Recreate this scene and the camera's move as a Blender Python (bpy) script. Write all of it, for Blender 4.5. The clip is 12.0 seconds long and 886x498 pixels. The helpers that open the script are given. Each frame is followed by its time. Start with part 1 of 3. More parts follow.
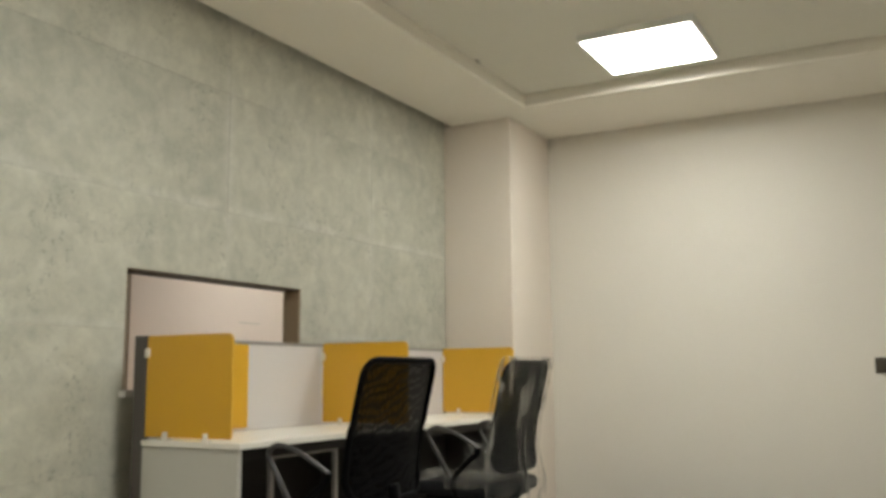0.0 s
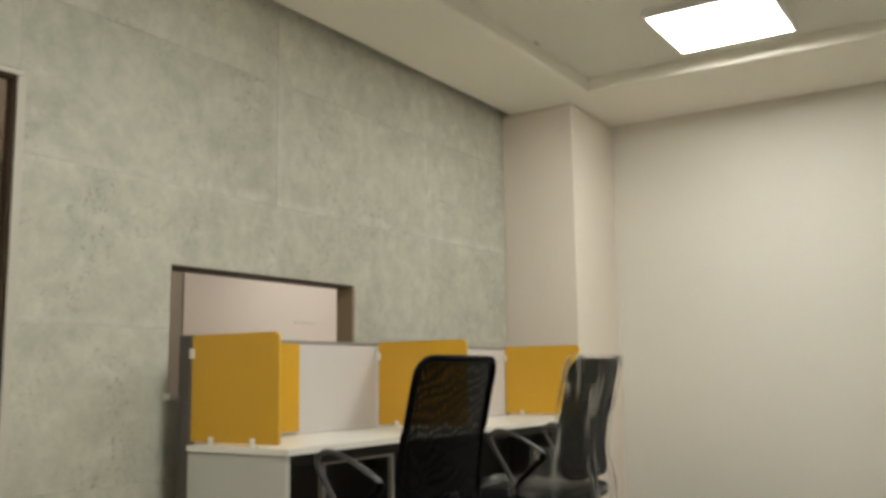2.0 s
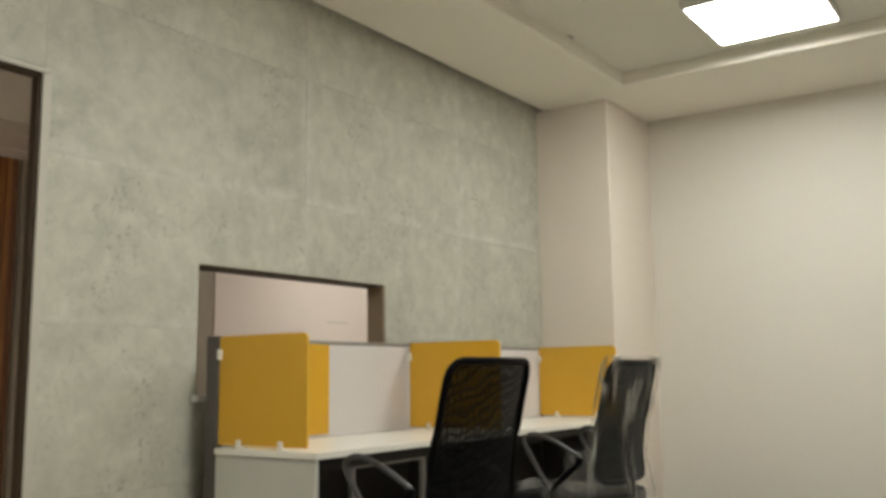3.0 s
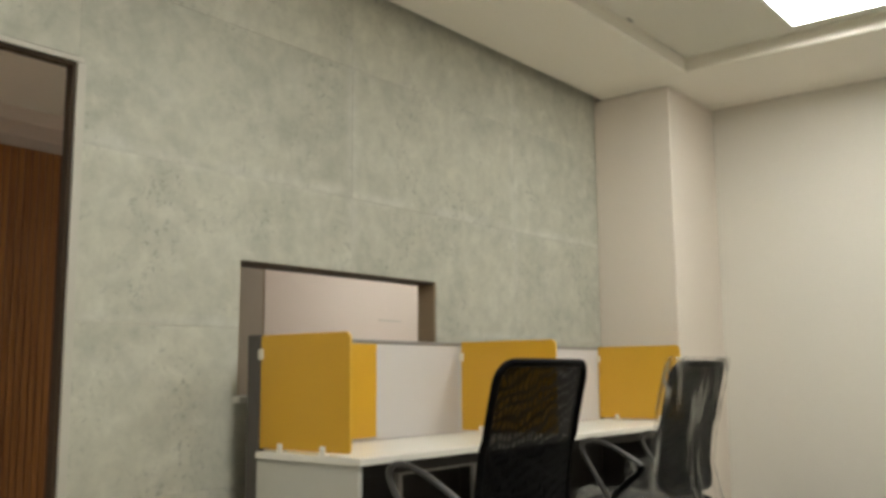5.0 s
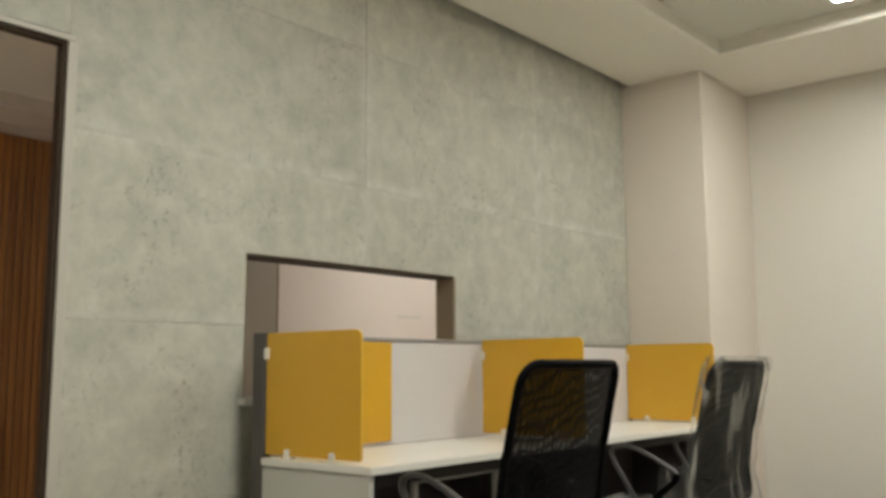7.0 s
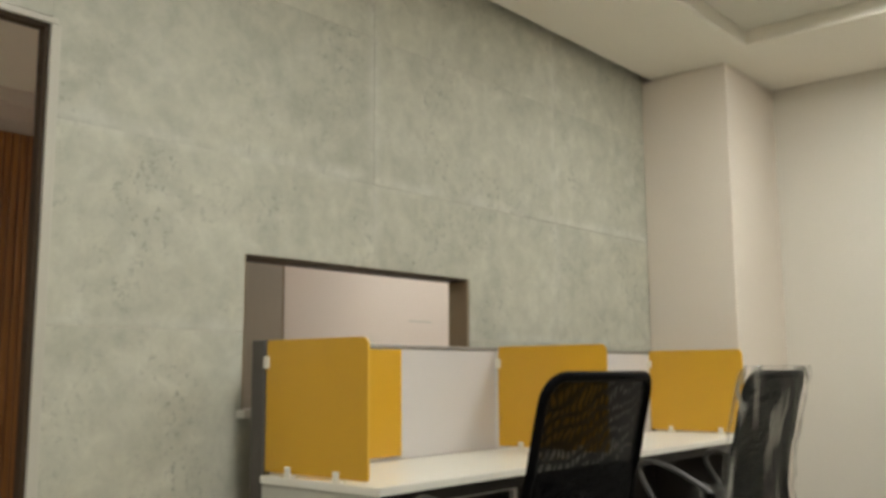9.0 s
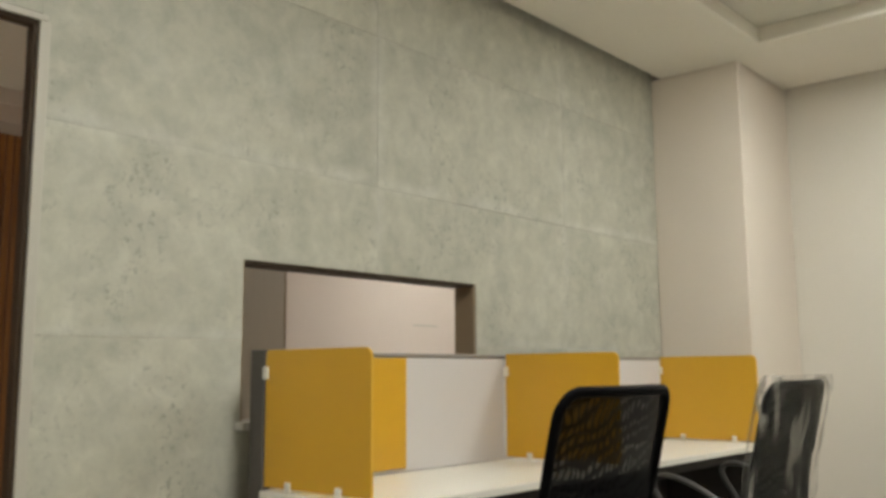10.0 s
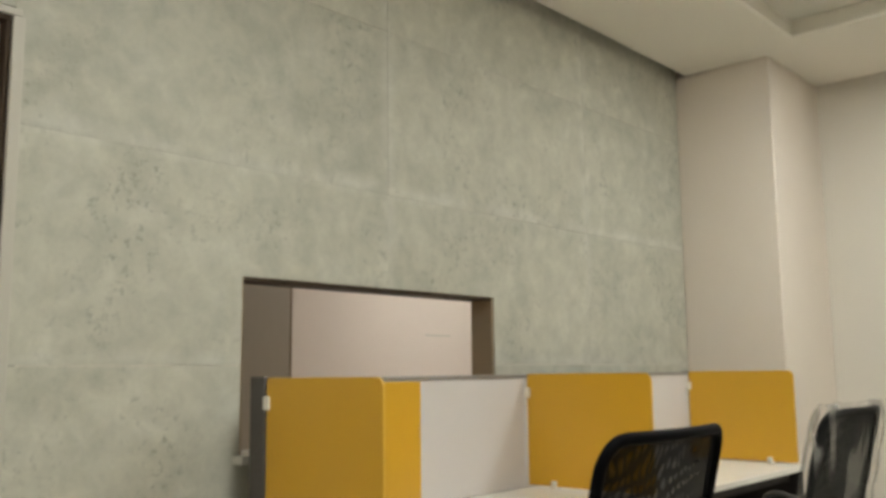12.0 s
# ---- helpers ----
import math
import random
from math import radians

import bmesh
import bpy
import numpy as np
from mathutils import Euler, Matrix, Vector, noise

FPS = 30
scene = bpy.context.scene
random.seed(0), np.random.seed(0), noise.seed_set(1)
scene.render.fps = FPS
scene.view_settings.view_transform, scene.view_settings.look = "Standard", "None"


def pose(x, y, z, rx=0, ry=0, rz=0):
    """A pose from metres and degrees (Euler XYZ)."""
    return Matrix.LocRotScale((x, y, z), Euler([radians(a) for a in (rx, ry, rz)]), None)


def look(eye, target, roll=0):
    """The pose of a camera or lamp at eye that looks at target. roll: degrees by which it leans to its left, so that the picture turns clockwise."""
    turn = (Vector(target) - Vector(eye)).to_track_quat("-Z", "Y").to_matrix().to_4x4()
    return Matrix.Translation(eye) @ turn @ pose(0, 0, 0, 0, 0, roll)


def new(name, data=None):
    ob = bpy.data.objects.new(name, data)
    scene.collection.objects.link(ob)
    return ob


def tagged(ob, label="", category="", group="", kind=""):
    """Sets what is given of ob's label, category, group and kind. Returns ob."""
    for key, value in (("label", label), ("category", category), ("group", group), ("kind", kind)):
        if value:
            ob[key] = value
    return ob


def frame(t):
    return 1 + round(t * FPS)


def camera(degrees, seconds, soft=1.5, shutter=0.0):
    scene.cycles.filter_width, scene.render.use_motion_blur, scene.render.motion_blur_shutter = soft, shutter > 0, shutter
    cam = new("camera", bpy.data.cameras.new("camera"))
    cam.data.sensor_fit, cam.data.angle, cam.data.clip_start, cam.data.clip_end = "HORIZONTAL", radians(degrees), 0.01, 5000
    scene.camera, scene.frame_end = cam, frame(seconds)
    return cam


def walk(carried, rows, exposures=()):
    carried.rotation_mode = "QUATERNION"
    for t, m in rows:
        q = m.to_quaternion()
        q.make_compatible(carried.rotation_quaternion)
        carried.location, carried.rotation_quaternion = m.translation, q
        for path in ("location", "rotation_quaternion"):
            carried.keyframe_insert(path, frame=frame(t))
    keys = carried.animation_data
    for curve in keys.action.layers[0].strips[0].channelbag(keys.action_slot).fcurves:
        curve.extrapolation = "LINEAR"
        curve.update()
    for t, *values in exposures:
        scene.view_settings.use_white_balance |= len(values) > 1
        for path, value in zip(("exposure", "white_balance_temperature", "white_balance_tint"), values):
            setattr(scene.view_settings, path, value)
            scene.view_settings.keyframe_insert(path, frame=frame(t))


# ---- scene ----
cam = camera(52.2, 12.0, soft=3.6)
PATH = [
    (0, (3.202, -2.829, 1.002), (2.254, -1.089, 1.276), -0.44),
    (0.5, (3.182, -2.779, 0.989), (2.218, -1.049, 1.267), -0.77),
    (1, (3.150, -2.716, 0.986), (2.158, -1.002, 1.265), -0.81),
    (1.5, (3.108, -2.639, 0.992), (2.077, -0.948, 1.269), -0.78),
    (2, (3.078, -2.582, 1.002), (2.013, -0.912, 1.277), -0.81),
    (2.5, (3.052, -2.538, 1.012), (1.953, -0.890, 1.284), -0.86),
    (3, (3.031, -2.495, 1.013), (1.904, -0.866, 1.287), -0.70),
    (5, (2.941, -2.308, 1.026), (1.708, -0.756, 1.297), -0.46),
    (5.5, (2.910, -2.253, 1.032), (1.651, -0.721, 1.298), -0.44),
    (6, (2.879, -2.206, 1.028), (1.613, -0.682, 1.297), -0.43),
    (6.5, (2.841, -2.156, 1.031), (1.570, -0.635, 1.299), -0.38),
    (7, (2.797, -2.105, 1.044), (1.525, -0.584, 1.306), -0.39),
    (9, (2.632, -1.921, 1.067), (1.342, -0.417, 1.336), -0.35),
    (9.5, (2.593, -1.886, 1.083), (1.301, -0.383, 1.349), -0.36),
    (10, (2.549, -1.835, 1.100), (1.252, -0.337, 1.370), -0.40),
    (10.5, (2.507, -1.787, 1.114), (1.204, -0.294, 1.386), -0.47),
    (11, (2.460, -1.739, 1.133), (1.154, -0.250, 1.408), -0.55),
    (11.5, (2.413, -1.698, 1.155), (1.106, -0.209, 1.430), -0.55),
    (12, (2.355, -1.651, 1.187), (1.043, -0.166, 1.455), -0.62),
]
walk(cam, [(t, look(eye, target, roll)) for t, eye, target, roll in PATH])

# ---- world ----
world = bpy.data.worlds.new("world")
world.use_nodes = True
world.node_tree.nodes["Background"].inputs[0].default_value = (0.9, 0.95, 1.0, 1)
world.node_tree.nodes["Background"].inputs[1].default_value = 0.05
scene.world = world
LAMP = 32.5
LAMP_COLOUR = (0.977, 0.981, 0.925)
scene.view_settings.exposure = 0.0


# ---- materials ----
def material(name, colour, rough=0.6, metal=0.0, grain=0.0, grain_scale=60.0, blotch=0.0, blotch_scale=2.5, bump=0.0,
             bump_scale=120.0, each=0.0, stretch=(1, 1, 1), coat=0.0, spec=0.5):
    """A Principled material with grain, large blotches, bump and a difference from piece to piece."""
    m = bpy.data.materials.new(name)
    m.use_nodes = True
    nt = m.node_tree
    n, l = nt.nodes, nt.links
    b = n["Principled BSDF"]
    b.inputs["Roughness"].default_value = rough
    b.inputs["Metallic"].default_value = metal
    b.inputs["Coat Weight"].default_value = coat
    b.inputs["Specular IOR Level"].default_value = spec
    geo = n.new("ShaderNodeNewGeometry")
    mp = n.new("ShaderNodeMapping")
    mp.inputs["Scale"].default_value = stretch
    l.new(geo.outputs["Position"], mp.inputs["Vector"])
    at = mp.outputs["Vector"]
    if each:
        info = n.new("ShaderNodeObjectInfo")
        shift = n.new("ShaderNodeVectorMath")
        shift.operation = "MULTIPLY_ADD"
        l.new(info.outputs["Random"], shift.inputs[0])
        shift.inputs[1].default_value = (13, 7, 17)
        l.new(at, shift.inputs[2])
        at = shift.outputs[0]
    value = n.new("ShaderNodeValue")
    value.outputs[0].default_value = 1.0
    out = value.outputs[0]

    def add(signal, amount, mid=0.5):
        nonlocal out
        k = n.new("ShaderNodeMath")
        k.operation = "MULTIPLY_ADD"
        l.new(signal, k.inputs[0])
        k.inputs[1].default_value = amount
        k.inputs[2].default_value = -amount * mid
        s = n.new("ShaderNodeMath")
        l.new(out, s.inputs[0])
        l.new(k.outputs[0], s.inputs[1])
        out = s.outputs[0]

    def noise_at(scale, detail=4.0, r=0.6):
        t = n.new("ShaderNodeTexNoise")
        t.inputs["Scale"].default_value = scale
        t.inputs["Detail"].default_value = detail
        t.inputs["Roughness"].default_value = r
        l.new(at, t.inputs["Vector"])
        return t.outputs["Fac"]

    if grain:
        add(noise_at(grain_scale), grain)
    if blotch:
        add(noise_at(blotch_scale, 5.0), blotch)
    if each:
        add(info.outputs["Random"], each)
    mul = n.new("ShaderNodeVectorMath")
    mul.operation = "SCALE"
    mul.inputs[0].default_value = colour
    l.new(out, mul.inputs["Scale"])
    l.new(mul.outputs[0], b.inputs["Base Color"])
    if bump:
        bp = n.new("ShaderNodeBump")
        bp.inputs["Strength"].default_value = bump
        bp.inputs["Distance"].default_value = 0.01
        l.new(noise_at(bump_scale), bp.inputs["Height"])
        l.new(bp.outputs[0], b.inputs["Normal"])
    return m


def concrete_material():
    """Cement-finish board: green-grey cloudy ground, pale veils, clusters of small dark pits."""
    m = bpy.data.materials.new("concrete board")
    m.use_nodes = True
    nt = m.node_tree
    n, l = nt.nodes, nt.links
    b = n["Principled BSDF"]
    b.inputs["Roughness"].default_value = 0.7
    geo = n.new("ShaderNodeNewGeometry")
    info = n.new("ShaderNodeObjectInfo")
    shift = n.new("ShaderNodeVectorMath")
    shift.operation = "MULTIPLY_ADD"
    l.new(info.outputs["Random"], shift.inputs[0])
    shift.inputs[1].default_value = (5, 11, 8)
    l.new(geo.outputs["Position"], shift.inputs[2])

    def tex(scale, detail, rough, dist=0.0):
        t = n.new("ShaderNodeTexNoise")
        t.inputs["Scale"].default_value = scale
        t.inputs["Detail"].default_value = detail
        t.inputs["Roughness"].default_value = rough
        t.inputs["Distortion"].default_value = dist
        l.new(shift.outputs[0], t.inputs["Vector"])
        return t.outputs["Fac"]

    def ramp(signal, p0, c0, p1, c1):
        r = n.new("ShaderNodeValToRGB")
        r.color_ramp.elements[0].position, r.color_ramp.elements[0].color = p0, (*c0, 1)
        r.color_ramp.elements[1].position, r.color_ramp.elements[1].color = p1, (*c1, 1)
        l.new(signal, r.inputs[0])
        return r.outputs[0]

    def mix(mode, fac, a, c):
        x = n.new("ShaderNodeMix")
        x.data_type, x.blend_type = "RGBA", mode
        if isinstance(fac, float):
            x.inputs[0].default_value = fac
        else:
            l.new(fac, x.inputs[0])
        l.new(a, x.inputs[6])
        if isinstance(c, tuple):
            x.inputs[7].default_value = (*c, 1)
        else:
            l.new(c, x.inputs[7])
        return x.outputs[2]

    def math_node(op, a, c):
        k = n.new("ShaderNodeMath")
        k.operation = op
        l.new(a, k.inputs[0])
        if isinstance(c, float):
            k.inputs[1].default_value = c
        else:
            l.new(c, k.inputs[1])
        return k.outputs[0]

    ground = ramp(tex(2.2, 6.0, 0.62, 0.6), 0.32, (0.442, 0.436, 0.360), 0.68, (0.562, 0.547, 0.453))
    veil = ramp(tex(5.5, 5.0, 0.7, 0.3), 0.52, (0, 0, 0), 0.78, (1, 1, 1))
    base = mix("MIX", math_node("MULTIPLY", veil, 0.4), ground, (0.62, 0.615, 0.55))
    sep = n.new("ShaderNodeSeparateXYZ")
    l.new(geo.outputs["Position"], sep.inputs[0])
    smear = None
    for axis, level, width in ((1, 0.71, 0.05), (1, 2.07, 0.055), (2, 1.862, 0.045), (2, 1.228, 0.035)):
        off = math_node("ABSOLUTE", math_node("SUBTRACT", sep.outputs[axis], level), 0.0)
        near = n.new("ShaderNodeMapRange")
        near.inputs["From Min"].default_value = width
        near.inputs["From Max"].default_value = 0.0
        l.new(off, near.inputs["Value"])
        smear = near.outputs[0] if smear is None else math_node("MAXIMUM", smear, near.outputs[0])
    patchy = ramp(tex(4.5, 4.0, 0.6), 0.38, (0, 0, 0), 0.62, (1, 1, 1))
    putty = math_node("MULTIPLY", math_node("MULTIPLY", smear, patchy), 0.75)
    base = mix("MIX", putty, base, (0.62, 0.61, 0.54))
    mottle = ramp(tex(11.0, 6.0, 0.68, 0.3), 0.32, (0.82, 0.826, 0.826), 0.68, (1.08, 1.08, 1.075))
    base = mix("MULTIPLY", 0.9, base, mottle)
    pits = ramp(tex(38.0, 4.0, 0.68), 0.54, (0, 0, 0), 0.68, (1, 1, 1))
    where = ramp(tex(2.6, 3.0, 0.6), 0.46, (0, 0, 0), 0.62, (1, 1, 1))
    both = math_node("MULTIPLY", pits, where)
    base = mix("MIX", math_node("MULTIPLY", both, 0.62), base, (0.20, 0.195, 0.165))
    tone = n.new("ShaderNodeMath")
    tone.operation = "MULTIPLY_ADD"
    l.new(info.outputs["Random"], tone.inputs[0])
    tone.inputs[1].default_value = 0.10
    tone.inputs[2].default_value = 0.95
    sc = n.new("ShaderNodeVectorMath")
    sc.operation = "SCALE"
    l.new(base, sc.inputs[0])
    l.new(tone.outputs[0], sc.inputs["Scale"])
    l.new(sc.outputs[0], b.inputs["Base Color"])
    bp = n.new("ShaderNodeBump")
    bp.inputs["Strength"].default_value = 0.25
    bp.inputs["Distance"].default_value = 0.004
    l.new(math_node("SUBTRACT", tex(40.0, 5.0, 0.65), both), bp.inputs["Height"])
    l.new(bp.outputs[0], b.inputs["Normal"])
    return m


def wood_material():
    m = bpy.data.materials.new("brown wood slat")
    m.use_nodes = True
    nt = m.node_tree
    n, l = nt.nodes, nt.links
    b = n["Principled BSDF"]
    b.inputs["Roughness"].default_value = 0.42
    geo = n.new("ShaderNodeNewGeometry")
    info = n.new("ShaderNodeObjectInfo")
    shift = n.new("ShaderNodeVectorMath")
    shift.operation = "MULTIPLY_ADD"
    l.new(info.outputs["Random"], shift.inputs[0])
    shift.inputs[1].default_value = (3, 5, 9)
    l.new(geo.outputs["Position"], shift.inputs[2])
    mp = n.new("ShaderNodeMapping")
    mp.inputs["Scale"].default_value = (60, 60, 2.2)
    l.new(shift.outputs[0], mp.inputs["Vector"])
    t = n.new("ShaderNodeTexNoise")
    t.inputs["Scale"].default_value = 1.0
    t.inputs["Detail"].default_value = 5.0
    l.new(mp.outputs[0], t.inputs["Vector"])
    r = n.new("ShaderNodeValToRGB")
    r.color_ramp.elements[0].position, r.color_ramp.elements[0].color = 0.3, (0.24, 0.095, 0.025, 1)
    r.color_ramp.elements[1].position, r.color_ramp.elements[1].color = 0.72, (0.41, 0.172, 0.045, 1)
    l.new(t.outputs["Fac"], r.inputs[0])
    tone = n.new("ShaderNodeMath")
    tone.operation = "MULTIPLY_ADD"
    l.new(info.outputs["Random"], tone.inputs[0])
    tone.inputs[1].default_value = 0.2
    tone.inputs[2].default_value = 0.9
    sc = n.new("ShaderNodeVectorMath")
    sc.operation = "SCALE"
    l.new(r.outputs[0], sc.inputs[0])
    l.new(tone.outputs[0], sc.inputs["Scale"])
    l.new(sc.outputs[0], b.inputs["Base Color"])
    return m


def mesh_fabric_material():
    """Two crossed sets of threads with small holes: dark cloth through which what is behind shows faintly."""
    m = bpy.data.materials.new("black mesh cloth")
    m.use_nodes = True
    nt = m.node_tree
    n, l = nt.nodes, nt.links
    b = n["Principled BSDF"]
    b.inputs["Base Color"].default_value = (0.003, 0.003, 0.0033, 1)
    b.inputs["Roughness"].default_value = 0.75
    b.inputs["Specular IOR Level"].default_value = 0.06
    clear = n.new("ShaderNodeBsdfTransparent")
    geo = n.new("ShaderNodeNewGeometry")
    waves = []
    for direction, scale, turn in (("Y", 15.0, 0.12), ("Z", 9.0, -0.3)):
        mp = n.new("ShaderNodeMapping")
        mp.inputs["Rotation"].default_value = (turn, 0, 0)
        l.new(geo.outputs["Position"], mp.inputs["Vector"])
        w = n.new("ShaderNodeTexWave")
        w.bands_direction = direction
        w.inputs["Scale"].default_value = scale
        w.inputs["Distortion"].default_value = 7.0
        w.inputs["Detail"].default_value = 0.8
        w.inputs["Detail Scale"].default_value = 1.2
        l.new(mp.outputs[0], w.inputs["Vector"])
        waves.append(w.outputs["Fac"])
    k = n.new("ShaderNodeMath")
    k.operation = "MULTIPLY"
    l.new(waves[0], k.inputs[0])
    l.new(waves[1], k.inputs[1])
    r = n.new("ShaderNodeMapRange")
    r.inputs["To Min"].default_value = 0.02
    r.inputs["To Max"].default_value = 0.072
    l.new(k.outputs[0], r.inputs["Value"])
    mx = n.new("ShaderNodeMixShader")
    l.new(r.outputs[0], mx.inputs[0])
    l.new(b.outputs[0], mx.inputs[1])
    l.new(clear.outputs[0], mx.inputs[2])
    l.new(mx.outputs[0], n["Material Output"].inputs["Surface"])
    return m


def film_material():
    """Thin clear packing film: mostly clear, with a wrinkled gloss; milky streaks also stand for its highlights."""
    m = bpy.data.materials.new("packing film")
    m.use_nodes = True
    nt = m.node_tree
    n, l = nt.nodes, nt.links
    b = n["Principled BSDF"]
    b.inputs["Base Color"].default_value = (0.42, 0.415, 0.375, 1)
    b.inputs["Roughness"].default_value = 0.16
    b.inputs["Specular IOR Level"].default_value = 0.9
    clear = n.new("ShaderNodeBsdfTransparent")
    geo = n.new("ShaderNodeNewGeometry")
    mp = n.new("ShaderNodeMapping")
    mp.inputs["Scale"].default_value = (1.0, 1.3, 0.16)
    l.new(geo.outputs["Position"], mp.inputs["Vector"])
    t = n.new("ShaderNodeTexNoise")
    t.inputs["Scale"].default_value = 14.0
    t.inputs["Detail"].default_value = 2.5
    t.inputs["Distortion"].default_value = 0.9
    l.new(mp.outputs[0], t.inputs["Vector"])
    bp = n.new("ShaderNodeBump")
    bp.inputs["Strength"].default_value = 0.9
    bp.inputs["Distance"].default_value = 0.03
    l.new(t.outputs["Fac"], bp.inputs["Height"])
    l.new(bp.outputs[0], b.inputs["Normal"])
    r = n.new("ShaderNodeMapRange")
    r.inputs["From Min"].default_value = 0.52
    r.inputs["From Max"].default_value = 0.62
    r.inputs["To Min"].default_value = 0.05
    r.inputs["To Max"].default_value = 0.50
    l.new(t.outputs["Fac"], r.inputs["Value"])
    mx = n.new("ShaderNodeMixShader")
    l.new(r.outputs[0], mx.inputs[0])
    l.new(clear.outputs[0], mx.inputs[1])
    l.new(b.outputs[0], mx.inputs[2])
    l.new(mx.outputs[0], n["Material Output"].inputs["Surface"])
    return m


def glow_material(name, colour, strength):
    m = bpy.data.materials.new(name)
    m.use_nodes = True
    b = m.node_tree.nodes["Principled BSDF"]
    b.inputs["Base Color"].default_value = (0.8, 0.8, 0.8, 1)
    b.inputs["Emission Color"].default_value = (*colour, 1)
    b.inputs["Emission Strength"].default_value = strength
    return m


CONCRETE = concrete_material()
WOOD = wood_material()
CLOTH = mesh_fabric_material()
FILM = film_material()
PAINT = material("off-white wall paint", (0.682, 0.641, 0.566), 0.62, grain=0.05, grain_scale=90, blotch=0.05, blotch_scale=1.6, bump=0.06, bump_scale=160)
COLUMN_PAINT = material("pale pink-beige column paint", (0.742, 0.664, 0.577), 0.62, grain=0.05, grain_scale=90, blotch=0.06, blotch_scale=1.8, bump=0.06, bump_scale=160)
# greyer than the soffit's paint: the recess's weaker light is in the colour
SHADED_RECESS_PAINT = material("ceiling paint greyed for the recess's shade", (0.68, 0.655, 0.565), 0.85, grain=0.04, grain_scale=70, blotch=0.06, blotch_scale=1.4, bump=0.05, bump_scale=140)
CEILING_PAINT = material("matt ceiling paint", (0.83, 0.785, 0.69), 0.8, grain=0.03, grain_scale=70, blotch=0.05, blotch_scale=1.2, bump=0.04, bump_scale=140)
PINK_PAINT = material("pale pink-grey paint", (0.72, 0.63, 0.555), 0.65, grain=0.03, blotch=0.06, blotch_scale=1.5, bump=0.04)
TILE = material("beige floor tile", (0.60, 0.565, 0.49), 0.25, grain=0.08, grain_scale=30, blotch=0.1, each=0.06)
GROUT = material("grey grout", (0.2, 0.19, 0.17), 0.8, grain=0.1)
WHITE_BOARD = material("white laminate", (0.64, 0.61, 0.595), 0.35, grain=0.02, blotch=0.04, blotch_scale=4)
WHITE_TOP = material("warm white worktop laminate", (0.80, 0.78, 0.70), 0.3, grain=0.02, blotch=0.04, blotch_scale=3)
STRIP_CAP_GREY = material("grey of the shade strip and ceiling cap", (0.40, 0.38, 0.33), 0.4, grain=0.04)
GABLE = material("pale grey laminate", (0.52, 0.51, 0.455), 0.4, grain=0.03, blotch=0.05, blotch_scale=3)
CHARCOAL = material("charcoal powder coat", (0.085, 0.075, 0.068), 0.5, grain=0.08, grain_scale=200, bump=0.05, bump_scale=300)
# near-black also takes in the shade under the desk
SHADED_BOARD = material("brown-black board, under-desk shade in its colour", (0.022, 0.019, 0.017), 0.6, spec=0.25, grain=0.1, grain_scale=80)
ALU = material("dull grey aluminium", (0.33, 0.31, 0.29), 0.42, metal=0.6, grain=0.06, grain_scale=150)
YELLOW = material("ochre yellow acrylic", (0.65, 0.360, 0.024), 0.34, grain=0.03, grain_scale=50, blotch=0.07, blotch_scale=5, each=0.04)
# lighter than the sheet: pale cut edge plus the highlight it catches, painted in
LIT_YELLOW_EDGE = material("pale cut acrylic edge with its highlight in colour", (0.72, 0.43, 0.05), 0.35, grain=0.03)
CLIP = material("white plastic clip", (0.82, 0.78, 0.68), 0.35, grain=0.02)
JAMB = material("grey-brown laminate lining", (0.27, 0.20, 0.125), 0.5, grain=0.12, grain_scale=40, stretch=(1, 1, 0.2))
DOORFRAME = material("dark brown door lining", (0.055, 0.036, 0.022), 0.6, spec=0.2, grain=0.15, grain_scale=50, stretch=(1, 1, 0.1))
TRIM = material("cream edge trim", (0.51, 0.485, 0.415), 0.5, grain=0.04, blotch=0.05)
MARBLE = material("white stone sill", (0.74, 0.72, 0.66), 0.25, grain=0.06, grain_scale=20, blotch=0.08)
LAMINATE = material("grey-brown flush laminate", (0.31, 0.265, 0.205), 0.5, grain=0.1, grain_scale=30, blotch=0.15, blotch_scale=2, stretch=(1, 1, 0.25))
BLACK = material("black nylon", (0.003, 0.003, 0.0034), 0.55, spec=0.035, grain=0.1, grain_scale=120, bump=0.05, bump_scale=300)
SEAT_CLOTH = material("black seat fabric", (0.007, 0.007, 0.008), 0.85, spec=0.15, grain=0.25, grain_scale=220, bump=0.3, bump_scale=500)
ARM = material("grey moulded arm", (0.038, 0.036, 0.034), 0.36, grain=0.06, grain_scale=100)
CHROME = material("chromed steel", (0.6, 0.6, 0.6), 0.15, metal=1.0, grain=0.02)
SOCKET = material("dark bronze plate", (0.05, 0.042, 0.028), 0.35, grain=0.06)
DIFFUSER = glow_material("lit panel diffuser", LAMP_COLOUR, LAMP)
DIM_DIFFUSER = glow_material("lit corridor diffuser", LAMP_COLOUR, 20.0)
WOOD_DARK = material("dark brown backing", (0.17, 0.072, 0.028), 0.6, grain=0.2, grain_scale=40, stretch=(1, 1, 0.1))
LAMP_FRAME = material("white lamp frame", (0.78, 0.77, 0.74), 0.4, grain=0.02)


# ---- building helpers ----
def finish(bm, name, mat, smooth=False):
    bmesh.ops.recalc_face_normals(bm, faces=bm.faces)
    me = bpy.data.meshes.new(name)
    bm.to_mesh(me)
    bm.free()
    for p in me.polygons:
        p.use_smooth = smooth
    me.materials.append(mat)
    return me


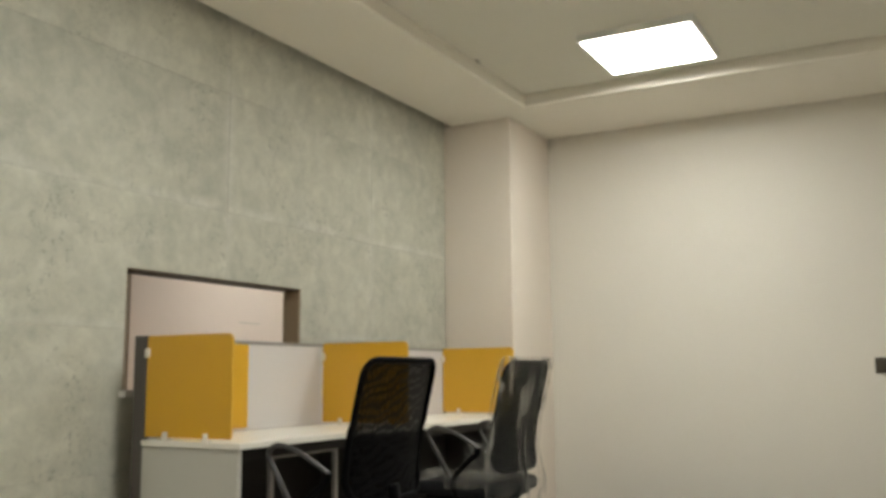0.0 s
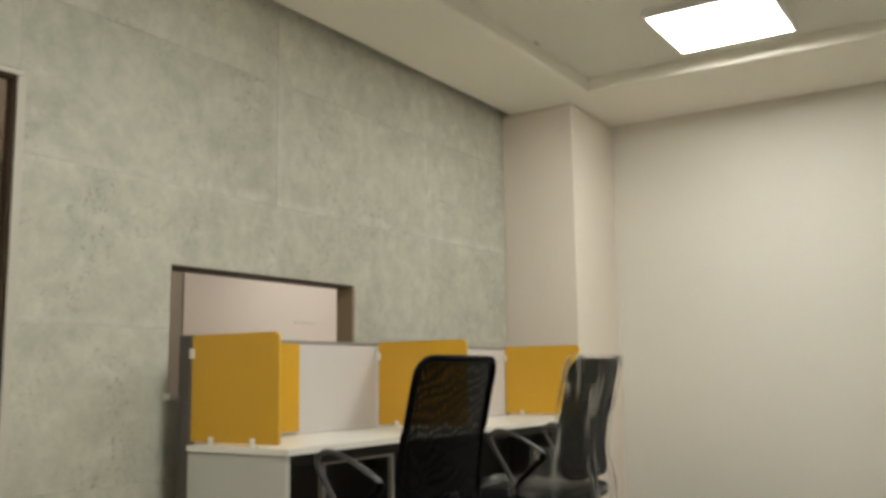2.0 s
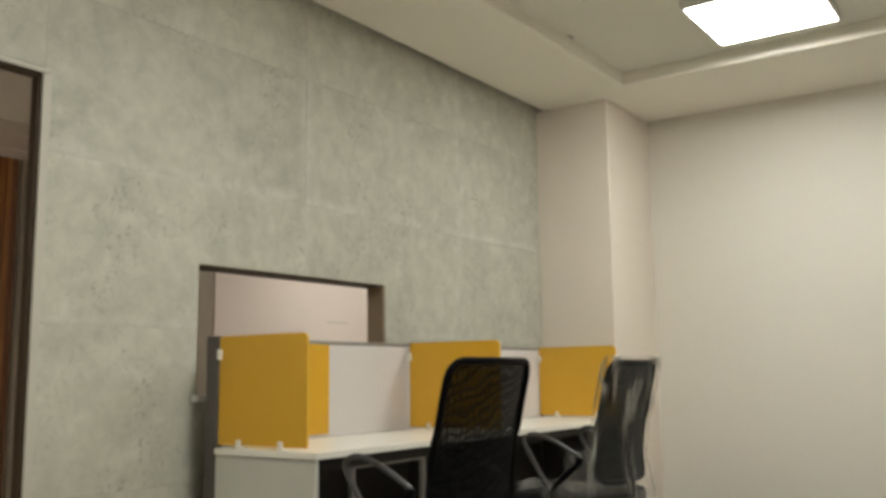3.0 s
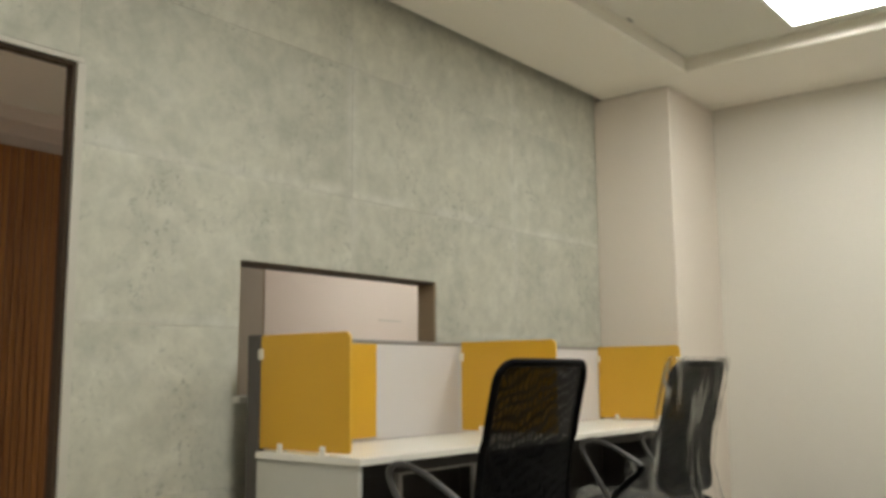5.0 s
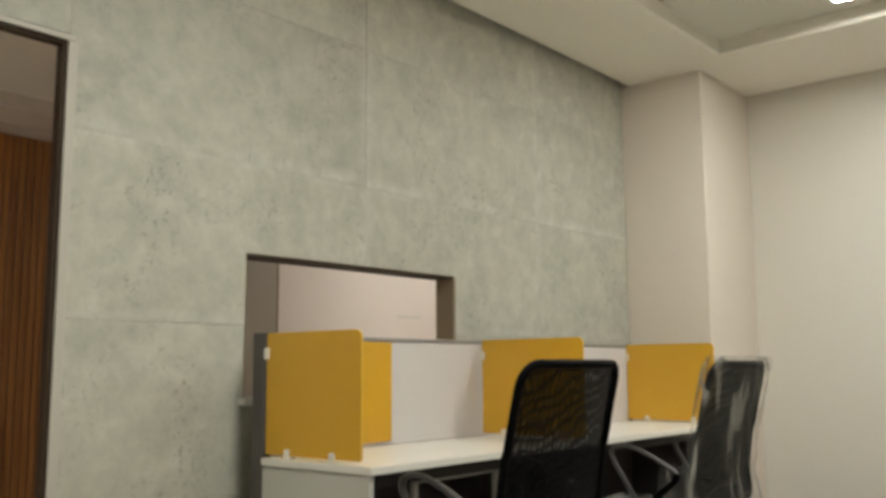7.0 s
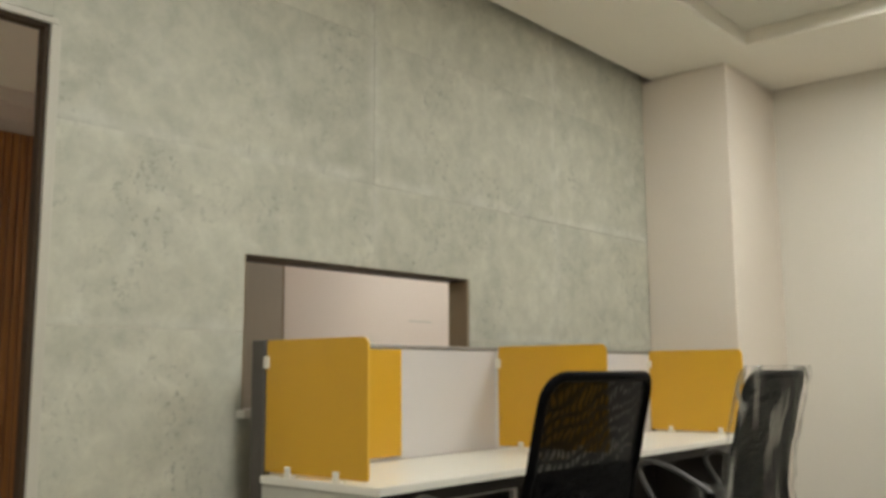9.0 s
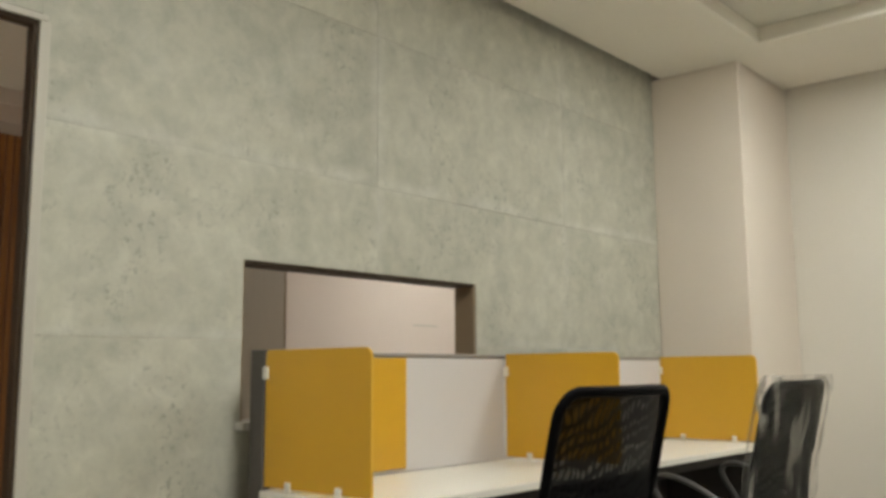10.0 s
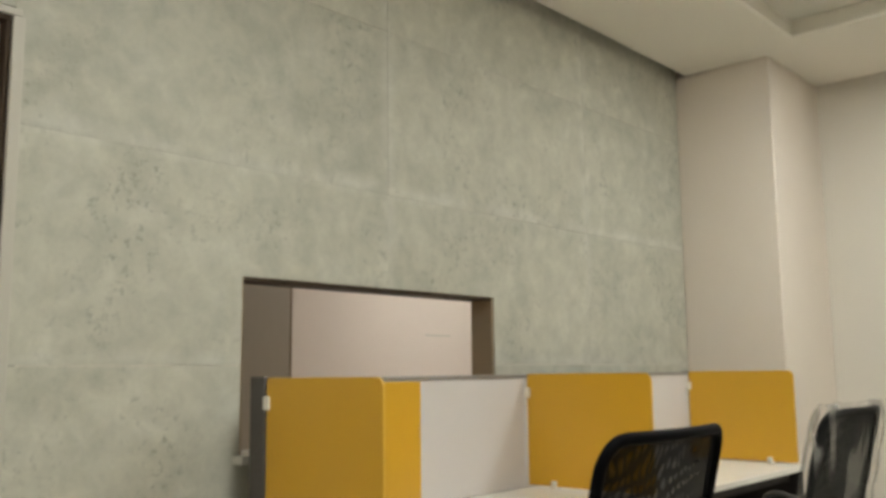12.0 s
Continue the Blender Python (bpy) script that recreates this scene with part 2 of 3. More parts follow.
def part(name, bm, mat, parent=None, label="", smooth=False):
    ob = new(name, finish(bm, name, mat, smooth))
    if parent is not None:
        ob.parent = parent
    if label:
        tagged(ob, label)
    return ob


def thing(name, at=(0, 0, 0), turn=0):
    ob = new(name)
    ob.empty_display_size = 0.1
    ob.matrix_basis = pose(*at, 0, 0, turn)
    return ob


def box(bm, x0, x1, y0, y1, z0, z1, bevel=0.0, seg=2):
    made = bmesh.ops.create_cube(bm, size=1.0, matrix=Matrix.LocRotScale(
        ((x0 + x1) / 2, (y0 + y1) / 2, (z0 + z1) / 2), None, (x1 - x0, y1 - y0, z1 - z0)))
    if bevel:
        edges = list({e for v in made["verts"] for e in v.link_edges})
        bmesh.ops.bevel(bm, geom=edges, offset=bevel, segments=seg, affect="EDGES", profile=0.5)
    return bm


def boxed(x0, x1, y0, y1, z0, z1, bevel=0.0, seg=2):
    return box(bmesh.new(), x0, x1, y0, y1, z0, z1, bevel, seg)


def sheet(us, vs, keep, place, depth):
    """A slab made of the kept cells of a grid; place(u, v) gives a corner, depth the vector of its thickness."""
    bm = bmesh.new()
    grid = {}

    def corner(i, j):
        if (i, j) not in grid:
            grid[i, j] = bm.verts.new(place(us[i], vs[j]))
        return grid[i, j]

    for i in range(len(us) - 1):
        for j in range(len(vs) - 1):
            if keep((us[i] + us[i + 1]) / 2, (vs[j] + vs[j + 1]) / 2):
                bm.faces.new([corner(i, j), corner(i + 1, j), corner(i + 1, j + 1), corner(i, j + 1)])
    got = bmesh.ops.extrude_face_region(bm, geom=bm.faces[:])
    bmesh.ops.translate(bm, verts=[v for v in got["geom"] if isinstance(v, bmesh.types.BMVert)], vec=depth)
    return bm


def outline_slab(points, place, depth, bevel=0.0):
    """A flat slab with the given outline."""
    bm = bmesh.new()
    f = bm.faces.new([bm.verts.new(place(u, v)) for u, v in points])
    got = bmesh.ops.extrude_face_region(bm, geom=[f])
    bmesh.ops.translate(bm, verts=[v for v in got["geom"] if isinstance(v, bmesh.types.BMVert)], vec=depth)
    return bm


def rounded_rect(u0, u1, v0, v1, radii, seg=6):
    """Outline of a rectangle; radii: lower-left, lower-right, upper-right, upper-left."""
    out = []
    for (cu, cv, su, sv, start), r in zip(((u0, v0, 1, 1, 180), (u1, v0, -1, 1, 270), (u1, v1, -1, -1, 0), (u0, v1, 1, -1, 90)), radii):
        if r <= 0:
            out.append((cu, cv))
            continue
        for k in range(seg + 1):
            a = radians(start + 90 * k / seg)
            out.append((cu + su * r + r * math.cos(a), cv + sv * r + r * math.sin(a)))
    return out


def tube(points, radius, closed=False, sides=8, flat=1.0, ref=(0, 1, 0)):
    """A bar swept along points; flat squeezes it along its second axis."""
    bm = bmesh.new()
    pts = [Vector(p) for p in points]
    rings = []
    count = len(pts)
    for i, p in enumerate(pts):
        a = pts[(i - 1) % count] if closed or i else p
        c = pts[(i + 1) % count] if closed or i < count - 1 else p
        along = (c - a).normalized()
        side = along.cross(Vector(ref)).normalized()
        other = along.cross(side).normalized()
        rings.append([bm.verts.new(p + side * radius * flat * math.cos(k * math.tau / sides) + other * radius * math.sin(k * math.tau / sides)) for k in range(sides)])
    for i in range(count if closed else count - 1):
        r0, r1 = rings[i], rings[(i + 1) % count]
        for k in range(sides):
            bm.faces.new([r0[k], r0[(k + 1) % sides], r1[(k + 1) % sides], r1[k]])
    if not closed:
        bm.faces.new(rings[0][::-1])
        bm.faces.new(rings[-1])
    return bm


def smooth_path(points, steps=6):
    """Catmull-Rom curve through points."""
    p = [Vector(q) for q in points]
    p = [2 * p[0] - p[1]] + p + [2 * p[-1] - p[-2]]
    out = []
    for i in range(1, len(p) - 2):
        for k in range(steps):
            t = k / steps
            a, b, c, d = p[i - 1], p[i], p[i + 1], p[i + 2]
            out.append(0.5 * (2 * b + (c - a) * t + (2 * a - 5 * b + 4 * c - d) * t * t + (3 * b - a - 3 * c + d) * t ** 3))
    out.append(p[-2])
    return out


def cylinder(x, y, z0, z1, r0, r1=None, sides=20):
    bm = bmesh.new()
    bmesh.ops.create_cone(bm, cap_ends=True, segments=sides, radius1=r0, radius2=r0 if r1 is None else r1, depth=z1 - z0,
                          matrix=Matrix.Translation((x, y, (z0 + z1) / 2)))
    return bm


# ---- the room's shell ----
X_EAST, Y_SOUTH, Y_NORTH = 6.2, -5.2, 3.815
SOFFIT, RECESS = 2.867, 2.955
SKIN = 0.012
WALL_BACK = -0.11
DOOR = (-1.70, -0.690, 2.13)
CORE = (DOOR[0] - 0.06, DOOR[1] + 0.06, DOOR[2] + 0.06)
LINING = -0.055
HATCH = (0.056, 1.334, 0.937, 1.492)
COLUMN_X, COLUMN_Y = 0.551, 3.076
X_CORRIDOR = -1.79


def in_opening(y, z):
    return (DOOR[0] < y < DOOR[1] and z < DOOR[2]) or (HATCH[0] < y < HATCH[1] and HATCH[2] < z < HATCH[3])


wall_west = part("wall_west", sheet([Y_SOUTH, CORE[0], CORE[1], HATCH[0], HATCH[1], 3.985], [0, HATCH[2], HATCH[3], CORE[2], 3.1],
                 lambda y, z: not (in_opening(y, z) or (CORE[0] < y < CORE[1] and z < CORE[2])), lambda y, z: (-SKIN, y, z), (WALL_BACK + SKIN, 0, 0)), PINK_PAINT)
tagged(wall_west, "partition wall clad with green-grey cement-finish boards", "wall", kind="structure")
wall_north = part("wall_north", boxed(-SKIN, X_EAST, Y_NORTH, 3.985, 0, 3.1), PAINT)
tagged(wall_north, "plain off-white painted wall", "wall", kind="structure")
wall_east = part("wall_east", boxed(X_EAST, X_EAST + 0.17, Y_SOUTH - 0.17, 3.985, 0, 3.1), PAINT)
tagged(wall_east, "plain off-white painted wall", "wall", kind="structure")
wall_south = part("wall_south", boxed(-SKIN, X_EAST, Y_SOUTH - 0.17, Y_SOUTH, 0, 3.1), PAINT)
tagged(wall_south, "plain off-white painted wall", "wall", kind="structure")
column = part("column", boxed(0, COLUMN_X, COLUMN_Y, Y_NORTH, 0, SOFFIT, 0.006, 2), COLUMN_PAINT)
tagged(column, "pale pink-beige painted square corner column", "column", kind="structure")
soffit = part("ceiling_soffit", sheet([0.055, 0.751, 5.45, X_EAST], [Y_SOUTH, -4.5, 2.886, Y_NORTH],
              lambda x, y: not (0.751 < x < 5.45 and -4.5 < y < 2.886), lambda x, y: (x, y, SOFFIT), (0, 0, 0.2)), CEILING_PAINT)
edge = soffit.modifiers.new("bevel", "BEVEL")
edge.width, edge.segments, edge.limit_method = 0.012, 3, "ANGLE"
tagged(soffit, "dropped plaster ceiling border, matt off-white", "ceiling", kind="structure")
# first panel is in view; the two others are unseen, added as fill
LAMPS_AND_FILL = ((1.808, 2.325), (1.808, -0.45), (4.35, -1.6))
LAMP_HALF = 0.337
ceiling = part("ceiling", boxed(0.7, 5.5, -4.55, 2.94, RECESS, RECESS + 0.08), SHADED_RECESS_PAINT)
tagged(ceiling, "recessed plain plaster ceiling, matt white greyed for its shade", "ceiling", kind="structure")
roof = part("ceiling_slab", boxed(X_CORRIDOR - 0.17, X_EAST + 0.17, Y_SOUTH - 0.17, 6.0, 3.1, 3.25), PAINT)
tagged(roof, "concrete slab over the ceilings", "ceiling", kind="structure")
floor = part("floor", boxed(X_CORRIDOR - 0.17, X_EAST + 0.17, Y_SOUTH - 0.17, 6.0, -0.1, -0.004), GROUT)
tagged(floor, "floor laid with large beige tiles", "floor", kind="structure")

# door lining and its trim
door_frame = thing("door_1")
tagged(door_frame, "open doorway lined in dark brown wood with cream edge trim", "doorway", kind="structure")
part("jamb", boxed(LINING, -SKIN - 0.001, DOOR[1] - 0.010, CORE[1] - 0.001, 0, DOOR[2] - 0.011, 0.002, 1), DOORFRAME, door_frame)
part("jamb", boxed(LINING, -SKIN - 0.001, CORE[0] + 0.001, DOOR[0] + 0.010, 0, DOOR[2] - 0.011, 0.002, 1), DOORFRAME, door_frame)
part("head", boxed(LINING, -SKIN - 0.001, CORE[0] + 0.001, CORE[1] - 0.001, DOOR[2] - 0.010, CORE[2] - 0.001, 0.002, 1), DOORFRAME, door_frame)
part("trim", boxed(-0.010, 0.004, DOOR[1] + 0.002, DOOR[1] + 0.034, 0, DOOR[2] + 0.001, 0.003), TRIM, door_frame, "narrow cream edge trim")
part("trim", boxed(-0.010, 0.004, DOOR[0] - 0.026, DOOR[0] - 0.002, 0, DOOR[2] + 0.001, 0.003), TRIM, door_frame, "narrow cream edge trim")
part("trim", boxed(-0.010, 0.004, DOOR[0] - 0.026, DOOR[1] + 0.026, DOOR[2] + 0.002, DOOR[2] + 0.022, 0.003), TRIM, door_frame, "narrow cream edge trim")

# hatch through the wall: lining and sill
hatch = thing("window_1")
tagged(hatch, "unglazed hatch through the wall, lined in grey-brown laminate", "opening", kind="structure")
part("jamb", boxed(WALL_BACK - 0.006, -0.006, HATCH[1] - 0.012, HATCH[1] + 0.001, HATCH[2], HATCH[3], 0.001, 1), JAMB, hatch)
part("jamb", boxed(WALL_BACK - 0.006, -0.006, HATCH[0] - 0.001, HATCH[0] + 0.012, HATCH[2], HATCH[3], 0.001, 1), JAMB, hatch)
# dark door-lining colour stands in for the shade on the under-lit head
part("head", boxed(WALL_BACK - 0.006, -0.006, HATCH[0] + 0.012, HATCH[1] - 0.012, HATCH[3] - 0.012, HATCH[3] + 0.001, 0.001, 1), DOORFRAME, hatch)
part("window_sill", boxed(WALL_BACK - 0.02, 0.045, HATCH[0] - 0.022, HATCH[1] + 0.02, HATCH[2] - 0.026, HATCH[2] + 0.002, 0.004), MARBLE, hatch, "white stone sill")

# ---- corridor beyond ----
wall_corridor = part("wall_corridor", boxed(X_CORRIDOR - 0.17, X_CORRIDOR, Y_SOUTH - 0.17, 6.0, 0, 3.1), PINK_PAINT)
tagged(wall_corridor, "pale pink-grey painted corridor wall", "wall", kind="structure")
end_a = part("wall_corridor_south", boxed(X_CORRIDOR, -SKIN, Y_SOUTH - 0.17, Y_SOUTH, 0, 3.1), PINK_PAINT)
tagged(end_a, "pale pink-grey painted corridor end wall", "wall", kind="structure")
end_b = part("wall_corridor_north", boxed(X_CORRIDOR, -SKIN, 5.83, 6.0, 0, 3.1), PINK_PAINT)
tagged(end_b, "pale pink-grey painted corridor end wall", "wall", kind="structure")
side = part("wall_corridor_east", boxed(WALL_BACK, -SKIN, 3.985, 5.83, 0, 3.1), PINK_PAINT)
tagged(side, "pale pink-grey painted corridor side wall", "wall", kind="structure")
corridor_ceiling = part("ceiling_corridor", boxed(-1.5, WALL_BACK, Y_SOUTH, 5.83, 2.378, 2.56), CEILING_PAINT)
tagged(corridor_ceiling, "plain corridor ceiling, matt off-white", "ceiling", kind="structure")
bulkhead = part("ceiling_bulkhead", boxed(X_CORRIDOR, -1.5, Y_SOUTH, 5.83, 2.305, 2.56, 0.004, 1), PINK_PAINT)
tagged(bulkhead, "dropped corridor bulkhead above the slatted wall", "ceiling", kind="structure")

slat_wall = thing("slatted_wall_panel", (X_CORRIDOR, 0, 0))
tagged(slat_wall, "brown wooden wall panel of narrow upright slats", "wall panel")
part("backing", boxed(0.0, 0.018, -2.6, 0.25, 0, 2.242), WOOD_DARK, slat_wall, "darker brown backing board")
slat_mesh = finish(boxed(0.012, 0.027, -0.0158, 0.0158, 0.0, 2.240, 0.003, 1), "slat", WOOD)
for i in range(72):
    s = new("slat", slat_mesh)
    s.parent = slat_wall
    s.location = (0, -2.575 + 0.039 * i, 0)

flush_panel = thing("flush_wall_panel", (X_CORRIDOR, 0, 0))
tagged(flush_panel, "grey-brown flush laminate panel on the corridor wall", "wall panel")
part("board", boxed(0.0, 0.03, 0.27, 1.672, 0, 2.242, 0.002, 1), LAMINATE, flush_panel)
# darker strip puts the shade at the panel's edge into colour
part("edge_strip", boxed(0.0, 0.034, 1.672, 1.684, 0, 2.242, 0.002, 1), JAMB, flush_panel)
groove = part("trim", boxed(X_CORRIDOR, X_CORRIDOR + 0.006, 2.85, 3.10, 1.425, 1.434), TRIM)
tagged(groove, "short thin cream strip on the corridor wall", "trim", kind="structure")


# ---- lamps ----
def panel_lamp(x, y, z, glow, half=LAMP_HALF):
    lamp = thing("ceiling_light", (x, y, z))
    tagged(lamp, "square LED panel fixed under the ceiling, lit, thin white frame; all but one added", "ceiling light", group="ceiling panel lights")
    inner = half - 0.018
    ring = sheet([-half, -inner, inner, half], [-half, -inner, inner, half], lambda u, v: max(abs(u), abs(v)) > inner,
                 lambda u, v: (u, v, -0.046), (0, 0, 0.046))
    part("frame", ring, LAMP_FRAME, lamp)
    part("diffuser", boxed(-inner, inner, -inner, inner, -0.043, -0.036), glow, lamp, "glowing white diffuser")
    return lamp


for x, y in LAMPS_AND_FILL:
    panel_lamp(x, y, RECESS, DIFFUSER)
# unseen corridor panels, added to light its wall and slats
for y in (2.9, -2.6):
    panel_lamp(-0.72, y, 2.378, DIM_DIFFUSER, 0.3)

# ---- workstation ----
END_Y = 2.679
DESK_TOP = 0.736
SCREEN_TOP = 1.168
PX0, PX1 = 0.152, 0.200

screen = thing("desk_partition", (0, 0, 0))
tagged(screen, "low white office partition with grey metal posts and top rail", "partition")
part("end_post", boxed(0.140, 0.208, -0.010, 0.024, 0, SCREEN_TOP + 0.008, 0.004), CHARCOAL, screen, "dark grey metal end post")
part("end_post", boxed(PX0 - 0.004, PX1 + 0.004, END_Y + 0.004, END_Y + 0.03, 0, SCREEN_TOP + 0.006, 0.004), CHARCOAL, screen, "dark grey metal end post")
part("top_rail", boxed(PX0 - 0.004, PX1 + 0.003, 0.025, END_Y + 0.004, SCREEN_TOP - 0.012, SCREEN_TOP + 0.004, 0.003), ALU, screen, "thin grey aluminium top rail")
for y0, y1 in ((0.026, 1.268), (1.272, END_Y)):
    part("panel", boxed(PX0, PX1, y0, y1, DESK_TOP, SCREEN_TOP - 0.013, 0.002, 1), WHITE_BOARD, screen, "white laminate panel")
    part("lower_panel", boxed(PX0, PX1, y0, y1, 0.06, DESK_TOP - 0.002, 0.002, 1), SHADED_BOARD, screen, "lower panel, darkened for under-desk shade")
    part("panel_foot", boxed(PX0 + 0.01, PX1 - 0.01, y0 + 0.05, y0 + 0.10, 0, 0.06), CHARCOAL, screen)
part("cover_panel", boxed(PX1 + 0.0005, PX1 + 0.012, 0.028, 0.652, DESK_TOP + 0.014, SCREEN_TOP - 0.014, 0.003), YELLOW, screen, "ochre yellow covering panel")

desk = thing("office_desk", (0, 0, 0))
tagged(desk, "two-seat white laminate desk with pale grey end panel", "desk")
for y0, y1 in ((-0.022, 1.268), (1.271, END_Y + 0.02)):
    top = sheet([PX1 + 0.001, 0.2105, 0.756], [y0, 0.026, y1] if y0 < 0 else [y0, y1], lambda x, y: x > 0.2105 or y > 0.026,
                lambda x, y: (x, y, DESK_TOP - 0.025), (0, 0, 0.025))
    bmesh.ops.bevel(top, geom=[e for e in top.edges if len(e.link_faces) == 2 and e.calc_face_angle() > 1], offset=0.002, segments=2, affect="EDGES")
    part("worktop", top, WHITE_TOP, desk, "warm white worktop")
part("end_panel", boxed(0.214, 0.744, -0.018, 0.004, 0, DESK_TOP - 0.031, 0.002, 1), GABLE, desk, "pale grey end panel")
part("end_panel", boxed(0.206, 0.744, END_Y - 0.006, END_Y + 0.014, 0, DESK_TOP - 0.031, 0.002, 1), SHADED_BOARD, desk, "end panel beside the column, darkened for under-desk shade")
# grey strip draws the shadow line between worktop and end panel
part("edge_strip", boxed(0.218, 0.740, -0.012, 0.002, DESK_TOP - 0.031, DESK_TOP - 0.025), STRIP_CAP_GREY, desk)
part("front_beam", boxed(0.65, 0.69, 0.006, END_Y - 0.01, DESK_TOP - 0.075, DESK_TOP - 0.026, 0.002, 1), SHADED_BOARD, desk, "dark steel beam under the worktop")
part("steel_rail", boxed(0.625, 0.648, 0.30, 0.80, 0.645, 0.662, 0.003, 1), ALU, desk, "grey steel rail")
part("steel_upright", boxed(0.625, 0.648, 0.775, 0.80, 0.0, 0.645, 0.003, 1), ALU, desk, "grey steel upright")
part("steel_upright", boxed(0.625, 0.648, 0.30, 0.325, 0.0, 0.645, 0.003, 1), ALU, desk, "grey steel upright")
part("middle_leg", boxed(0.206, 0.69, 1.25, 1.29, 0, DESK_TOP - 0.076, 0.003, 1), SHADED_BOARD, desk, "dark panel leg")


def divider(y, x0, x1, name_label):
    d = thing("desk_divider", (0, y, DESK_TOP))
    tagged(d, name_label, "desk divider", group="yellow desk dividers")
    outline = rounded_rect(x0, x1, 0.012, SCREEN_TOP - DESK_TOP + 0.006, (0.004, 0.012, 0.028, 0.012))
    pane = part("sheet", outline_slab(outline, lambda u, v: (u, -0.004, v), (0, 0.009, 0)), YELLOW, d)
    pane.data.materials.append(LIT_YELLOW_EDGE)
    for p in pane.data.polygons:
        if abs(p.normal.y) < 0.5:
            p.material_index = 1
    for u in (x0 + 0.12, x1 - 0.13):
        clip = bmesh.new()
        box(clip, u - 0.016, u + 0.016, -0.014, 0.015, 0.0, 0.012, 0.003)
        box(clip, u - 0.013, u + 0.013, -0.014, -0.005, 0.006, 0.034, 0.004)
        box(clip, u - 0.013, u + 0.013, 0.006, 0.015, 0.006, 0.034, 0.004)
        part("clip", clip, CLIP, d, "white plastic clip")
    side_clip = bmesh.new()
    box(side_clip, x0 - 0.012, x0 + 0.014, -0.011, 0.011, 0.345, 0.385, 0.004)
    part("side_clip", side_clip, CLIP, d, "white plastic clip")


divider(-0.002, 0.216, 0.692, "ochre yellow acrylic sheet clipped to the desk's open end")
divider(1.270, 0.212, 0.755, "ochre yellow acrylic sheet clipped between the two seats")
divider(END_Y - 0.030, 0.212, 0.742, "ochre yellow acrylic sheet clipped beside the column")


# ---- chairs ----
def back_x(z):
    """The backrest's lean: distance behind the seat's middle at a height."""
    return 0.155 + 0.03 * max(0.0, 0.62 - z) / 0.2 + 0.26 * max(0.0, z - 0.62) ** 1.35


HALF = 0.262
BACK_TOP = 1.068


def back_outline():
    return rounded_rect(-HALF, HALF, 0.53, BACK_TOP, (0.09, 0.09, 0.062, 0.062), 7)


def hollow(y):
    """How far the middle of the backrest lies behind its edges."""
    return 0.035 * (1 - (y / HALF) ** 2)


